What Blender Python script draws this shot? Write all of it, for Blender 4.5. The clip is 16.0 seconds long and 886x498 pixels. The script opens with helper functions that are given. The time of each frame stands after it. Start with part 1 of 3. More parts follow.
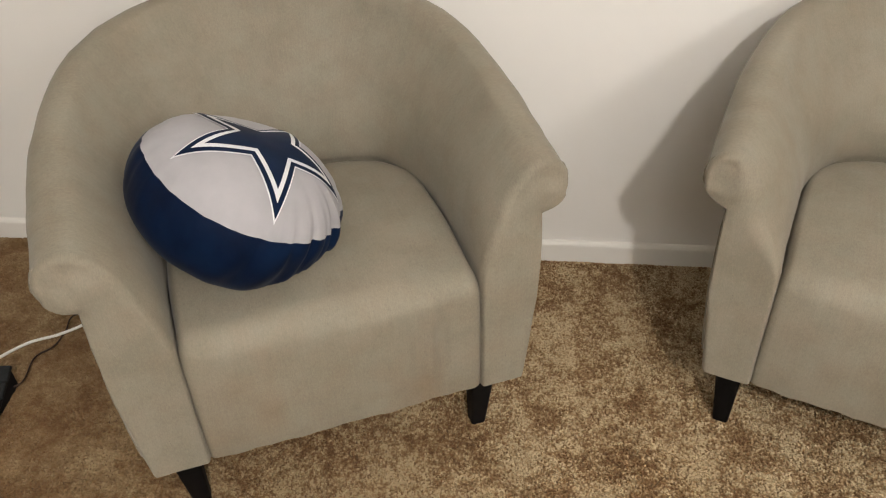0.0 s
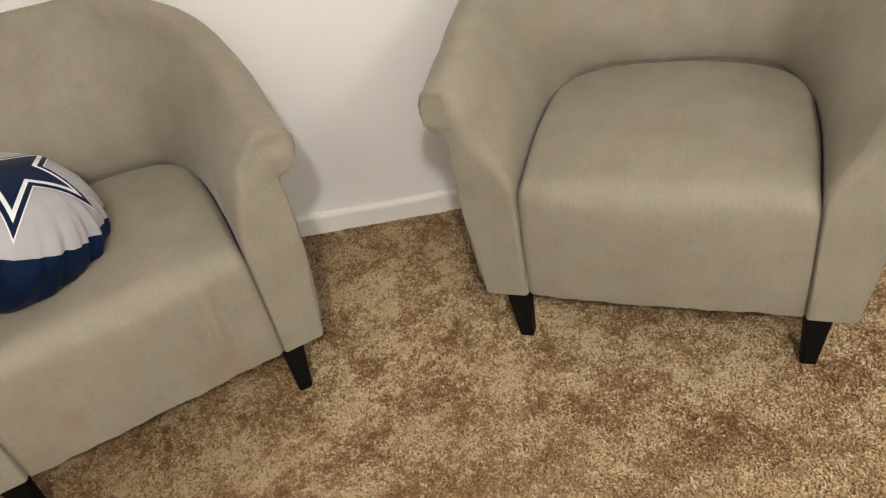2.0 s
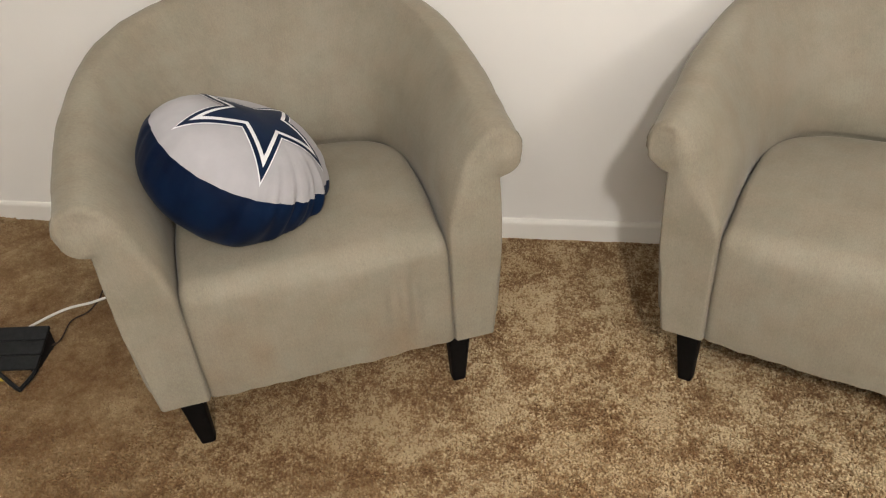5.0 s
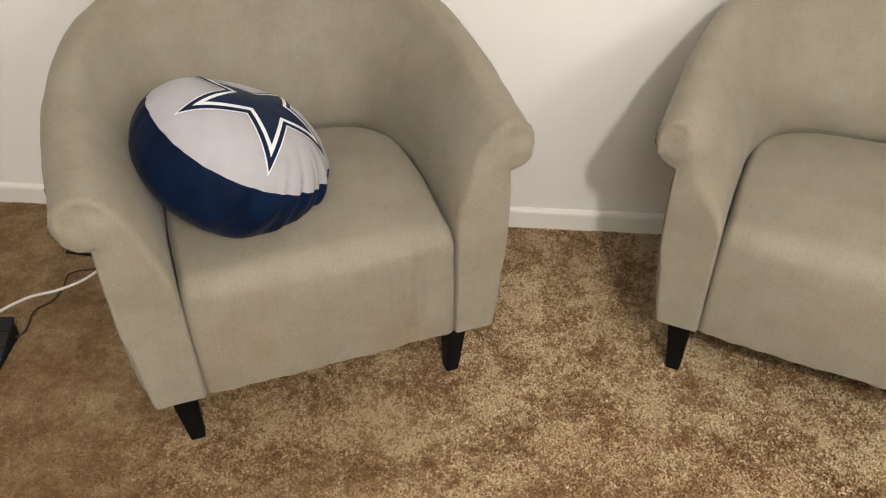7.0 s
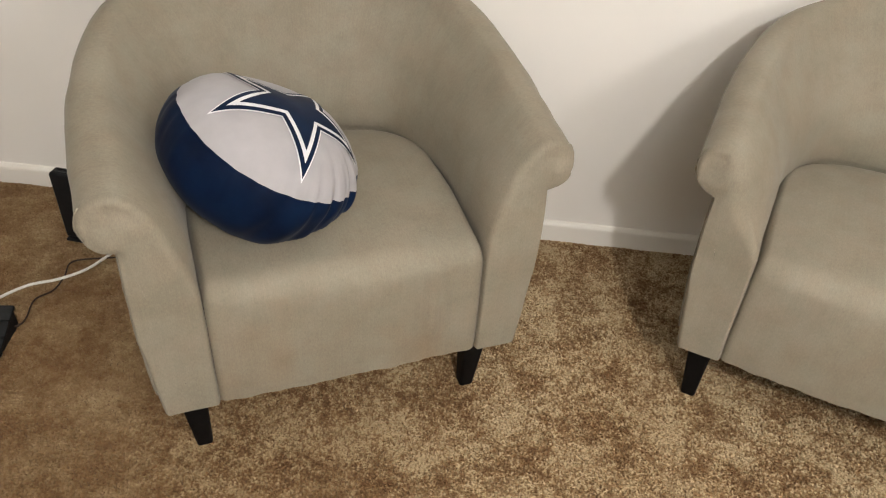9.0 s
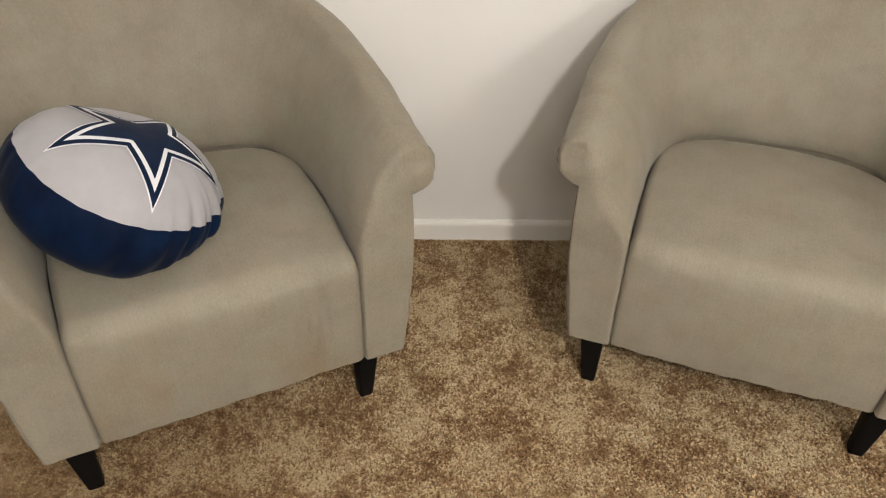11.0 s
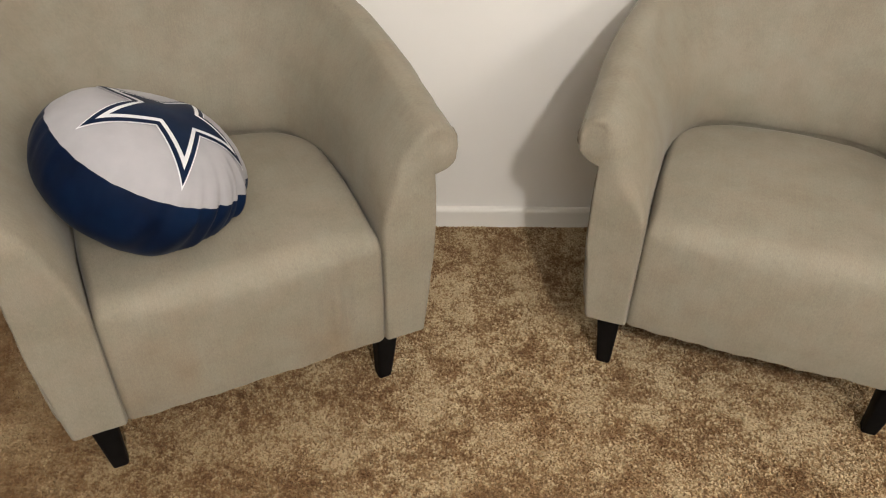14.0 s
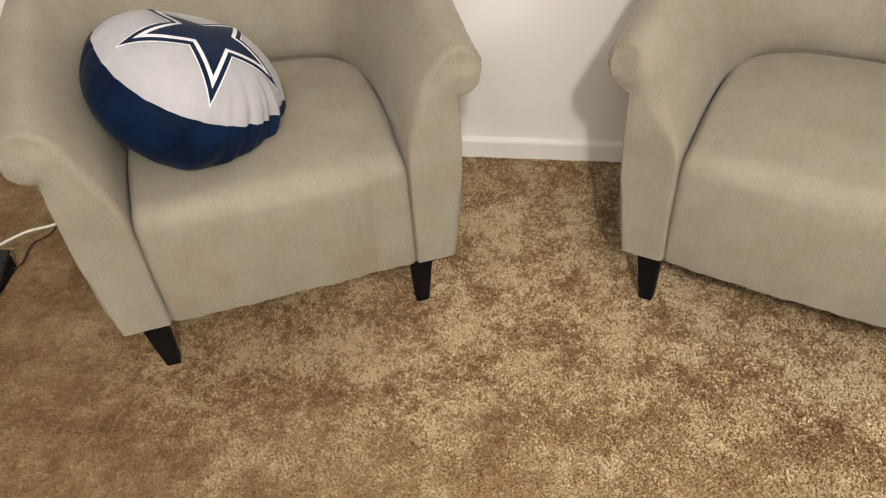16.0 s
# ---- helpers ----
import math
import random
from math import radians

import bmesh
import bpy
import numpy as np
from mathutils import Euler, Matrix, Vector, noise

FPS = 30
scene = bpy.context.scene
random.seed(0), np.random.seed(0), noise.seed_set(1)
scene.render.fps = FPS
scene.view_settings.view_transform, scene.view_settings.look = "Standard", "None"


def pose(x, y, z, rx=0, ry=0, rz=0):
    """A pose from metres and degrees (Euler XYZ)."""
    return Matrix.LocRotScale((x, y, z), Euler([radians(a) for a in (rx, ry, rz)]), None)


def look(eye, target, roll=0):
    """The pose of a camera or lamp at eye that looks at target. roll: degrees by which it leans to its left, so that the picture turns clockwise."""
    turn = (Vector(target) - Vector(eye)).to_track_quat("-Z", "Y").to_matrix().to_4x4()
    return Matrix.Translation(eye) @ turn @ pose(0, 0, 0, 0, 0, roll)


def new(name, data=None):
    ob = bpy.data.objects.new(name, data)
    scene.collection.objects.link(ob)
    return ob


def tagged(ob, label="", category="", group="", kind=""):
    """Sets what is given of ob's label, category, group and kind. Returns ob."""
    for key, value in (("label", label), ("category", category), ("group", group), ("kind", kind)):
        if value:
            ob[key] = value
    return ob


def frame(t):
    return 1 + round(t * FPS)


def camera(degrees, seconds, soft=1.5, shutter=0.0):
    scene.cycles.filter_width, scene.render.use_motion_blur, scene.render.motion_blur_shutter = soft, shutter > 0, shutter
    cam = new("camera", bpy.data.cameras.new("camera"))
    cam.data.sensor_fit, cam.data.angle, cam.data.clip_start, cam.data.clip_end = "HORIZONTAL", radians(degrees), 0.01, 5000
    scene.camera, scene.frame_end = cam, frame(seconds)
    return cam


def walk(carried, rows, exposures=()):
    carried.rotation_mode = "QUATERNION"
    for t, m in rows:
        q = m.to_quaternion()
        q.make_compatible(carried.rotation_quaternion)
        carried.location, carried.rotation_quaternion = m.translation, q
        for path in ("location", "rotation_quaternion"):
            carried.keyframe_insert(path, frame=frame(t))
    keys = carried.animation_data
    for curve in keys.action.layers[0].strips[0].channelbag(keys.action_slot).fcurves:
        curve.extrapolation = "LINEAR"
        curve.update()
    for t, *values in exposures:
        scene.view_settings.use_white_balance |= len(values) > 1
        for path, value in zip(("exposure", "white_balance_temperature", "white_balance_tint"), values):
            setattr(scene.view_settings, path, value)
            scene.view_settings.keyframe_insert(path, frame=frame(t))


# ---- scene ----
cam = camera(61.4, 16.0, soft=1.15)
PATH = [
    (0, (-0.414, -1.629, 1.202), (-0.609, -0.018, 0.034), -2.0),
    (0.5, (-0.277, -1.701, 1.185), (-0.531, -0.103, 0.01), -3.6),
    (1, (-0.152, -1.716, 1.154), (-0.397, -0.176, -0.098), -7.7),
    (1.5, (-0.076, -1.731, 1.161), (-0.244, -0.162, -0.068), -11.7),
    (2, (-0.05, -1.716, 1.169), (-0.152, -0.125, -0.039), -12.6),
    (2.5, (-0.041, -1.715, 1.167), (-0.115, -0.117, -0.034), -14.4),
    (3, (-0.066, -1.699, 1.165), (-0.12, -0.1, -0.035), -13.4),
    (3.5, (-0.151, -1.692, 1.166), (-0.416, -0.08, 0.014), -12.2),
    (4, (-0.19, -1.708, 1.175), (-0.548, -0.102, 0.038), -7.6),
    (4.5, (-0.239, -1.761, 1.208), (-0.569, -0.151, 0.068), -5.0),
    (4.7, (-0.243, -1.782, 1.204), (-0.577, -0.171, 0.066), -4.7),
    (6.8, (-0.346, -1.784, 1.235), (-0.551, -0.156, 0.09), -1.4),
    (7, (-0.397, -1.77, 1.225), (-0.534, -0.17, 0.032), -0.3),
    (7.5, (-0.459, -1.742, 1.23), (-0.514, -0.158, 0.011), 2.2),
    (8, (-0.49, -1.752, 1.231), (-0.518, -0.16, 0.021), 3.7),
    (8.2, (-0.496, -1.746, 1.239), (-0.539, -0.158, 0.023), 4.2),
    (10.3, (-0.487, -1.715, 1.233), (-0.616, -0.118, 0.035), 2.7),
    (10.5, (-0.447, -1.714, 1.237), (-0.577, -0.117, 0.039), 2.5),
    (11, (-0.352, -1.698, 1.249), (-0.303, -0.105, 0.041), 1.1),
    (11.5, (-0.334, -1.691, 1.243), (-0.255, -0.097, 0.038), 0.4),
    (12, (-0.358, -1.696, 1.238), (-0.286, -0.111, 0.021), 1.7),
    (12.5, (-0.374, -1.706, 1.244), (-0.31, -0.12, 0.027), 2.7),
    (13, (-0.383, -1.728, 1.248), (-0.324, -0.126, 0.052), 2.6),
    (13.5, (-0.407, -1.74, 1.229), (-0.353, -0.14, 0.03), 1.4),
    (14, (-0.396, -1.736, 1.23), (-0.342, -0.143, 0.023), 1.2),
    (14.5, (-0.362, -1.722, 1.234), (-0.305, -0.136, 0.017), -0.1),
    (15, (-0.311, -1.723, 1.221), (-0.267, -0.19, -0.063), -0.6),
    (15.5, (-0.238, -1.747, 1.191), (-0.311, -0.3, -0.188), -3.2),
    (16, (-0.203, -1.756, 1.209), (-0.482, -0.28, -0.111), -4.4),
]
walk(cam, [(t, look(eye, target, roll)) for t, eye, target, roll in PATH],
     ((0, -0.18), (1.0, -0.02), (2.0, -0.12), (4.7, -0.14), (7.5, 0.0), (11.0, -0.15), (14.5, -0.12), (15.0, -0.06), (15.5, 0.25), (16.0, 0.17)))

# ---- light ----
world = bpy.data.worlds.new("room_dark")
world.use_nodes = True
world.node_tree.nodes["Background"].inputs[0].default_value = (0.9, 0.95, 1.0, 1)
world.node_tree.nodes["Background"].inputs[1].default_value = 0.02
scene.world = world


def bulb(name, place, watts, radius, colour):
    data = bpy.data.lights.new(name, "POINT")
    data.energy, data.shadow_soft_size, data.color = watts, radius, colour
    ob = new(name, data)
    ob.location = place
    return ob


# a ceiling bulb, a standing lamp and an added fill, all behind the camera
WARM = (1.0, 0.955, 0.900)
bulb("ceiling_bulb", (0.09, -2.95, 2.30), 140, 0.06, WARM)
# soft fill added to lift the shadows; no such fixture is known
bulb("shadow_fill", (-0.40, -3.10, 2.22), 18, 0.22, WARM)
bulb("side_lamp_bulb", (1.20, -2.75, 1.85), 70, 0.20, WARM)


# ---- materials ----
def material(name):
    m = bpy.data.materials.new(name)
    m.use_nodes = True
    return m, m.node_tree.nodes, m.node_tree.links, m.node_tree.nodes["Principled BSDF"]


def noise_node(nodes, links, coord, scale, detail=3.0, rough=0.55, stretch=None):
    n = nodes.new("ShaderNodeTexNoise")
    n.inputs["Scale"].default_value, n.inputs["Detail"].default_value, n.inputs["Roughness"].default_value = scale, detail, rough
    if stretch:
        mp = nodes.new("ShaderNodeMapping")
        mp.inputs["Scale"].default_value = stretch
        links.new(coord, mp.inputs["Vector"])
        coord = mp.outputs["Vector"]
    links.new(coord, n.inputs["Vector"])
    return n.outputs["Fac"]


def ramp(nodes, links, fac, stops):
    r = nodes.new("ShaderNodeValToRGB")
    while len(r.color_ramp.elements) < len(stops):
        r.color_ramp.elements.new(0.5)
    for e, (p, c) in zip(r.color_ramp.elements, stops):
        e.position, e.color = p, (*c, 1) if len(c) == 3 else c
    links.new(fac, r.inputs["Fac"])
    return r.outputs["Color"]


def blend(nodes, links, kind, fac, a, b):
    n = nodes.new("ShaderNodeMix")
    n.data_type, n.blend_type = "RGBA", kind
    for value, socket in ((fac, n.inputs[0]), (a, n.inputs[6]), (b, n.inputs[7])):
        if isinstance(value, (int, float)):
            socket.default_value = value
        elif isinstance(value, tuple):
            socket.default_value = (*value, 1)
        else:
            links.new(value, socket)
    return n.outputs[2]


def bump(nodes, links, bsdf, height, strength, distance):
    b = nodes.new("ShaderNodeBump")
    b.inputs["Strength"].default_value, b.inputs["Distance"].default_value = strength, distance
    links.new(height, b.inputs["Height"])
    links.new(b.outputs["Normal"], bsdf.inputs["Normal"])


def plain(name, colour, rough=0.5, metal=0.0, var=0.12, scale=40, relief=0.05):
    m, nodes, links, bsdf = material(name)
    co = nodes.new("ShaderNodeTexCoord").outputs["Object"]
    f = noise_node(nodes, links, co, scale, 4)
    dark = tuple(c * (1 - var) for c in colour)
    lite = tuple(min(1, c * (1 + var)) for c in colour)
    links.new(ramp(nodes, links, f, ((0.3, dark), (0.7, lite))), bsdf.inputs["Base Color"])
    bsdf.inputs["Roughness"].default_value, bsdf.inputs["Metallic"].default_value = rough, metal
    bsdf.inputs["Specular IOR Level"].default_value = 0.3
    bump(nodes, links, bsdf, noise_node(nodes, links, co, scale * 6, 3), relief, 0.002)
    return m


def linen(name, soiled=False):
    """Grey-beige woven upholstery: threads both ways, slubs along the warp, faint body soil."""
    m, nodes, links, bsdf = material(name)
    tc = nodes.new("ShaderNodeTexCoord")
    uv, ob = tc.outputs["UV"], tc.outputs["Object"]
    warp = noise_node(nodes, links, uv, 1.0, 2, 0.6, (900, 130, 1))
    weft = noise_node(nodes, links, uv, 1.0, 2, 0.6, (130, 900, 1))
    slub = noise_node(nodes, links, uv, 1.0, 3, 0.6, (230, 9, 1))
    big = noise_node(nodes, links, ob, 4.5, 4)
    c = ramp(nodes, links, warp, ((0.3, (0.276, 0.246, 0.194)), (0.7, (0.330, 0.297, 0.237))))
    c = blend(nodes, links, "MULTIPLY", 0.7, c, ramp(nodes, links, weft, ((0.3, (0.87, 0.87, 0.88)), (0.7, (1.0, 1.0, 1.0)))))
    c = blend(nodes, links, "MULTIPLY", 0.27, c, ramp(nodes, links, slub, ((0.32, (0.78, 0.78, 0.80)), (0.62, (1, 1, 1)))))
    c = blend(nodes, links, "MULTIPLY", 0.6, c, ramp(nodes, links, big, ((0.32, (0.895, 0.87, 0.82)), (0.66, (1, 1, 1)))))
    cloud = noise_node(nodes, links, ob, 13, 5, 0.68)
    c = blend(nodes, links, "MULTIPLY", 0.8, c, ramp(nodes, links, cloud, ((0.34, (0.85, 0.835, 0.81)), (0.60, (1, 1, 1)))))
    tint = noise_node(nodes, links, ob, 17, 3)
    c = blend(nodes, links, "MULTIPLY", 1.0, c, ramp(nodes, links, tint, ((0.36, (1.0, 0.97, 0.94)), (0.64, (0.98, 1.0, 0.985)))))
    fleck = noise_node(nodes, links, uv, 210, 4, 0.7)
    c = blend(nodes, links, "MULTIPLY", 0.8, c, ramp(nodes, links, fleck, ((0.34, (0.92, 0.925, 0.935)), (0.58, (1.0, 1.0, 1.0)))))
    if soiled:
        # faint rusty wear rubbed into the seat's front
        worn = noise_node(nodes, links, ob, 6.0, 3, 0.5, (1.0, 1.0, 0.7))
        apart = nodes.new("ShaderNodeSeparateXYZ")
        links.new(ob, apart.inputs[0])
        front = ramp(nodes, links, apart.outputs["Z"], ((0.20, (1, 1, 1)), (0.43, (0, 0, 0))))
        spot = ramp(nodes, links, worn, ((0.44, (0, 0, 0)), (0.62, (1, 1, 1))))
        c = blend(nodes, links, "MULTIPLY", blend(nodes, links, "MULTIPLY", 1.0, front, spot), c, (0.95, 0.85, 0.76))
    links.new(c, bsdf.inputs["Base Color"])
    bsdf.inputs["Roughness"].default_value = 0.7
    bsdf.inputs["Specular IOR Level"].default_value = 0.28
    bsdf.inputs["Sheen Weight"].default_value, bsdf.inputs["Sheen Roughness"].default_value = 0.12, 0.4
    h = blend(nodes, links, "ADD", 1.0, warp, weft)
    bump(nodes, links, bsdf, h, 0.06, 0.0007)
    return m


def pile(name):
    """Cut-pile carpet yarn: light and dark tufts, patches where the pile lies another way."""
    m, nodes, links, bsdf = material(name)
    geo = nodes.new("ShaderNodeNewGeometry")
    co = geo.outputs["Position"]
    patch = noise_node(nodes, links, co, 8.5, 7, 0.66)
    patch.node.inputs["Distortion"].default_value = 0.3
    clump = noise_node(nodes, links, co, 48, 4, 0.66)
    curl = noise_node(nodes, links, co, 165, 2, 0.5)
    big = noise_node(nodes, links, co, 1.6, 2)

    def weigh(value, weight, rest):
        n = nodes.new("ShaderNodeMath")
        n.operation = "MULTIPLY_ADD"
        links.new(value, n.inputs[0])
        n.inputs[1].default_value = weight
        if isinstance(rest, float):
            n.inputs[2].default_value = rest
        else:
            links.new(rest, n.inputs[2])
        return n.outputs[0]

    lively = weigh(patch, 0.84, weigh(clump, 0.58, weigh(curl, 0.64, weigh(geo.outputs["Random Per Island"], 0.08, -0.515))))
    calm = weigh(patch, 0.48, weigh(clump, 0.22, weigh(curl, 0.14, weigh(geo.outputs["Random Per Island"], 0.04, 0.100))))
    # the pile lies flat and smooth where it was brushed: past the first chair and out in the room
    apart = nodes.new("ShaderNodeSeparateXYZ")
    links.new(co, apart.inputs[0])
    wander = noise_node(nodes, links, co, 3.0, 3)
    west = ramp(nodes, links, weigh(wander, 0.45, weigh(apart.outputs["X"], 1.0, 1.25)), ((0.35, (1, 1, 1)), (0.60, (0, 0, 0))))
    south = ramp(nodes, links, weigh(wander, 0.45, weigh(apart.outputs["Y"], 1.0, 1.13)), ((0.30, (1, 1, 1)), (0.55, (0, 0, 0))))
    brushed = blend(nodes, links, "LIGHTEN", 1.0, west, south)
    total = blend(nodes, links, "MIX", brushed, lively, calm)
    c = ramp(nodes, links, total, ((0.38, (0.205, 0.116, 0.055)), (0.50, (0.330, 0.214, 0.112)), (0.575, (0.455, 0.334, 0.193)), (0.645, (0.60, 0.480, 0.304))))
    c = blend(nodes, links, "MULTIPLY", 0.5, c, ramp(nodes, links, big, ((0.35, (0.80, 0.72, 0.64)), (0.65, (1, 1, 1)))))
    # broad bands darker at left: brushed pile, plus light falloff put into the colour
    lay_falloff = nodes.new("ShaderNodeTexWave")
    lay_falloff.wave_type, lay_falloff.bands_direction = "BANDS", "X"
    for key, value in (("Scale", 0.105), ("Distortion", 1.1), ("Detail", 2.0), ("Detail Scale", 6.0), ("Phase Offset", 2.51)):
        lay_falloff.inputs[key].default_value = value
    links.new(co, lay_falloff.inputs["Vector"])
    c = blend(nodes, links, "MULTIPLY", 1.0, c, ramp(nodes, links, lay_falloff.outputs["Fac"], ((0.1, (0.70, 0.65, 0.60)), (0.75, (1, 1, 1)))))
    links.new(c, bsdf.inputs["Base Color"])
    bsdf.inputs["Roughness"].default_value = 0.85
    bsdf.inputs["Specular IOR Level"].default_value = 0.2
    return m


def paint(name, colour, rough, relief):
    """Wall paint with roller texture and faint marks."""
    m, nodes, links, bsdf = material(name)
    co = nodes.new("ShaderNodeTexCoord").outputs["Object"]
    big = noise_node(nodes, links, co, 1.7, 4)
    c = ramp(nodes, links, big, ((0.3, tuple(v * 0.955 for v in colour)), (0.7, colour)))
    links.new(c, bsdf.inputs["Base Color"])
    bsdf.inputs["Roughness"].default_value = rough
    bump(nodes, links, bsdf, noise_node(nodes, links, co, 260, 3), relief, 0.0012)
    return m


def plush(name, dark, lite, scale, rough, sheen):
    m, nodes, links, bsdf = material(name)
    co = nodes.new("ShaderNodeTexCoord").outputs["Object"]
    soft = noise_node(nodes, links, co, scale, 4)
    links.new(ramp(nodes, links, soft, ((0.32, dark), (0.68, lite))), bsdf.inputs["Base Color"])
    bsdf.inputs["Roughness"].default_value = rough
    bsdf.inputs["Specular IOR Level"].default_value = 0.1
    bsdf.inputs["Sheen Weight"].default_value, bsdf.inputs["Sheen Roughness"].default_value = sheen, 0.35
    bump(nodes, links, bsdf, noise_node(nodes, links, co, 700, 2), 0.12, 0.0006)
    return m


LINEN = linen("linen_upholstery")
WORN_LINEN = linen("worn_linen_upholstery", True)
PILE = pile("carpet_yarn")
BACKING = plain("carpet_backing", (0.20, 0.126, 0.070), 0.95, 0, 0.3, 9, 0.3)
WALL = paint("wall_paint", (0.915, 0.895, 0.858), 0.62, 0.10)
TRIM = paint("trim_paint", (0.90, 0.875, 0.823), 0.5, 0.03)
CEIL = paint("ceiling_paint", (0.80, 0.79, 0.77), 0.8, 0.2)
ROOM = paint("unseen_wall_paint", (0.56, 0.555, 0.535), 0.62, 0.10)
LEG = plain("dark_stained_wood", (0.0038, 0.0033, 0.0033), 0.62, 0, 0.3, 60, 0.05)
UNDER = plain("black_cambric", (0.02, 0.02, 0.02), 0.9)
NAVY = plush("navy_plush", (0.0010, 0.0050, 0.020), (0.0030, 0.0138, 0.047), 9, 0.6, 0.04)
GREY = plush("silver_plush", (0.388, 0.379, 0.396), (0.420, 0.411, 0.429), 30, 0.7, 0.08)
PRINT_NAVY = plush("printed_navy", (0.0035, 0.011, 0.034), (0.005, 0.015, 0.046), 20, 0.55, 0.03)
PRINT_WHITE = plush("printed_white", (0.74, 0.74, 0.76), (0.82, 0.82, 0.83), 20, 0.65, 0.1)
BLACK = plain("black_plastic", (0.010, 0.010, 0.011), 0.38, 0, 0.2, 30, 0.06)
CHARCOAL = plain("charcoal_plastic", (0.016, 0.017, 0.018), 0.55, 0, 0.2, 80, 0.15)
WHITE_CORD = plain("white_cord_sheath", (0.78, 0.76, 0.72), 0.4, 0, 0.05, 60, 0.02)
DARK_CORD = plain("brown_cord_sheath", (0.035, 0.018, 0.010), 0.5, 0, 0.2, 60, 0.02)
for m in (BLACK, CHARCOAL, LEG):
    m.node_tree.nodes["Principled BSDF"].inputs["Specular IOR Level"].default_value = 0.14
YELLOW = plain("yellow_plastic", (0.55, 0.42, 0.06), 0.5)


# ---- mesh helpers ----
def part(name, bm, mat, parent=None, label="", smooth=True):
    """Link a bmesh as one mesh object, under a thing where one is given."""
    bmesh.ops.recalc_face_normals(bm, faces=bm.faces)
    me = bpy.data.meshes.new(name)
    bm.to_mesh(me)
    bm.free()
    me.materials.append(mat)
    if smooth:
        me.shade_smooth()
    ob = new(name, me)
    if parent:
        ob.parent = parent
    if label:
        ob["label"] = label
    return ob


def slab(lo, hi, bevel=0.0, steps=2):
    bm = bmesh.new()
    bmesh.ops.create_cube(bm, size=1)
    size = [b - a for a, b in zip(lo, hi)]
    mid = [(a + b) / 2 for a, b in zip(lo, hi)]
    for v in bm.verts:
        v.co = Vector([v.co[i] * size[i] + mid[i] for i in range(3)])
    if bevel:
        bmesh.ops.bevel(bm, geom=bm.edges[:], offset=bevel, segments=steps, affect="EDGES", profile=0.5)
    return bm


def curve_at(points, t):
    """A smooth curve through evenly spaced points, t from 0 to 1."""
    n = len(points) - 1
    x = min(max(t, 0.0), 1.0) * n
    i = min(int(x), n - 1)
    f = x - i
    p = [np.array(points[min(max(k, 0), n)], float) for k in (i - 1, i, i + 1, i + 2)]
    if i == 0:
        p[0] = 2 * p[1] - p[2]
    if i == n - 1:
        p[3] = 2 * p[2] - p[1]
    return 0.5 * (2 * p[1] + (p[2] - p[0]) * f + (2 * p[0] - 5 * p[1] + 4 * p[2] - p[3]) * f ** 2 + (3 * p[1] - p[0] - 3 * p[2] + p[3]) * f ** 3)


def grid_mesh(rows, swap=False):
    """A sheet from rows of points, with UVs in metres."""
    bm = bmesh.new()
    uvl = bm.loops.layers.uv.new("UVMap")
    made = [[bm.verts.new(p) for p in row] for row in rows]
    mid = len(rows) // 2
    across = np.concatenate([[0], np.cumsum([np.linalg.norm(np.subtract(rows[mid][k + 1], rows[mid][k])) for k in range(len(rows[mid]) - 1)])])
    half = len(rows[0]) // 2
    along = np.concatenate([[0], np.cumsum([np.linalg.norm(np.subtract(rows[k + 1][half], rows[k][half])) for k in range(len(rows) - 1)])])
    for i in range(len(made) - 1):
        for j in range(len(made[i]) - 1):
            f = bm.faces.new((made[i][j], made[i][j + 1], made[i + 1][j + 1], made[i + 1][j]))
            for loop, (a, b) in zip(f.loops, ((i, j), (i, j + 1), (i + 1, j + 1), (i + 1, j))):
                loop[uvl].uv = (across[b], along[a]) if swap else (along[a], across[b])
    return bm


def tube(points, radius, sides=8, samples=12):
    """A round cord through the points."""
    pts = [curve_at(points, k / (samples * (len(points) - 1))) for k in range(samples * (len(points) - 1) + 1)]
    bm = bmesh.new()
    rings = []
    for k, p in enumerate(pts):
        d = Vector(pts[min(k + 1, len(pts) - 1)] - pts[max(k - 1, 0)]).normalized()
        side = d.cross(Vector((0, 0, 1))).normalized()
        up = side.cross(d)
        rings.append([bm.verts.new(Vector(p) + radius * (math.cos(a) * side + math.sin(a) * up)) for a in (2 * math.pi * q / sides for q in range(sides))])
    for a, b in zip(rings, rings[1:]):
        for q in range(sides):
            bm.faces.new((a[q], a[(q + 1) % sides], b[(q + 1) % sides], b[q]))
    bm.faces.new(rings[0][::-1]), bm.faces.new(rings[-1])
    return bm


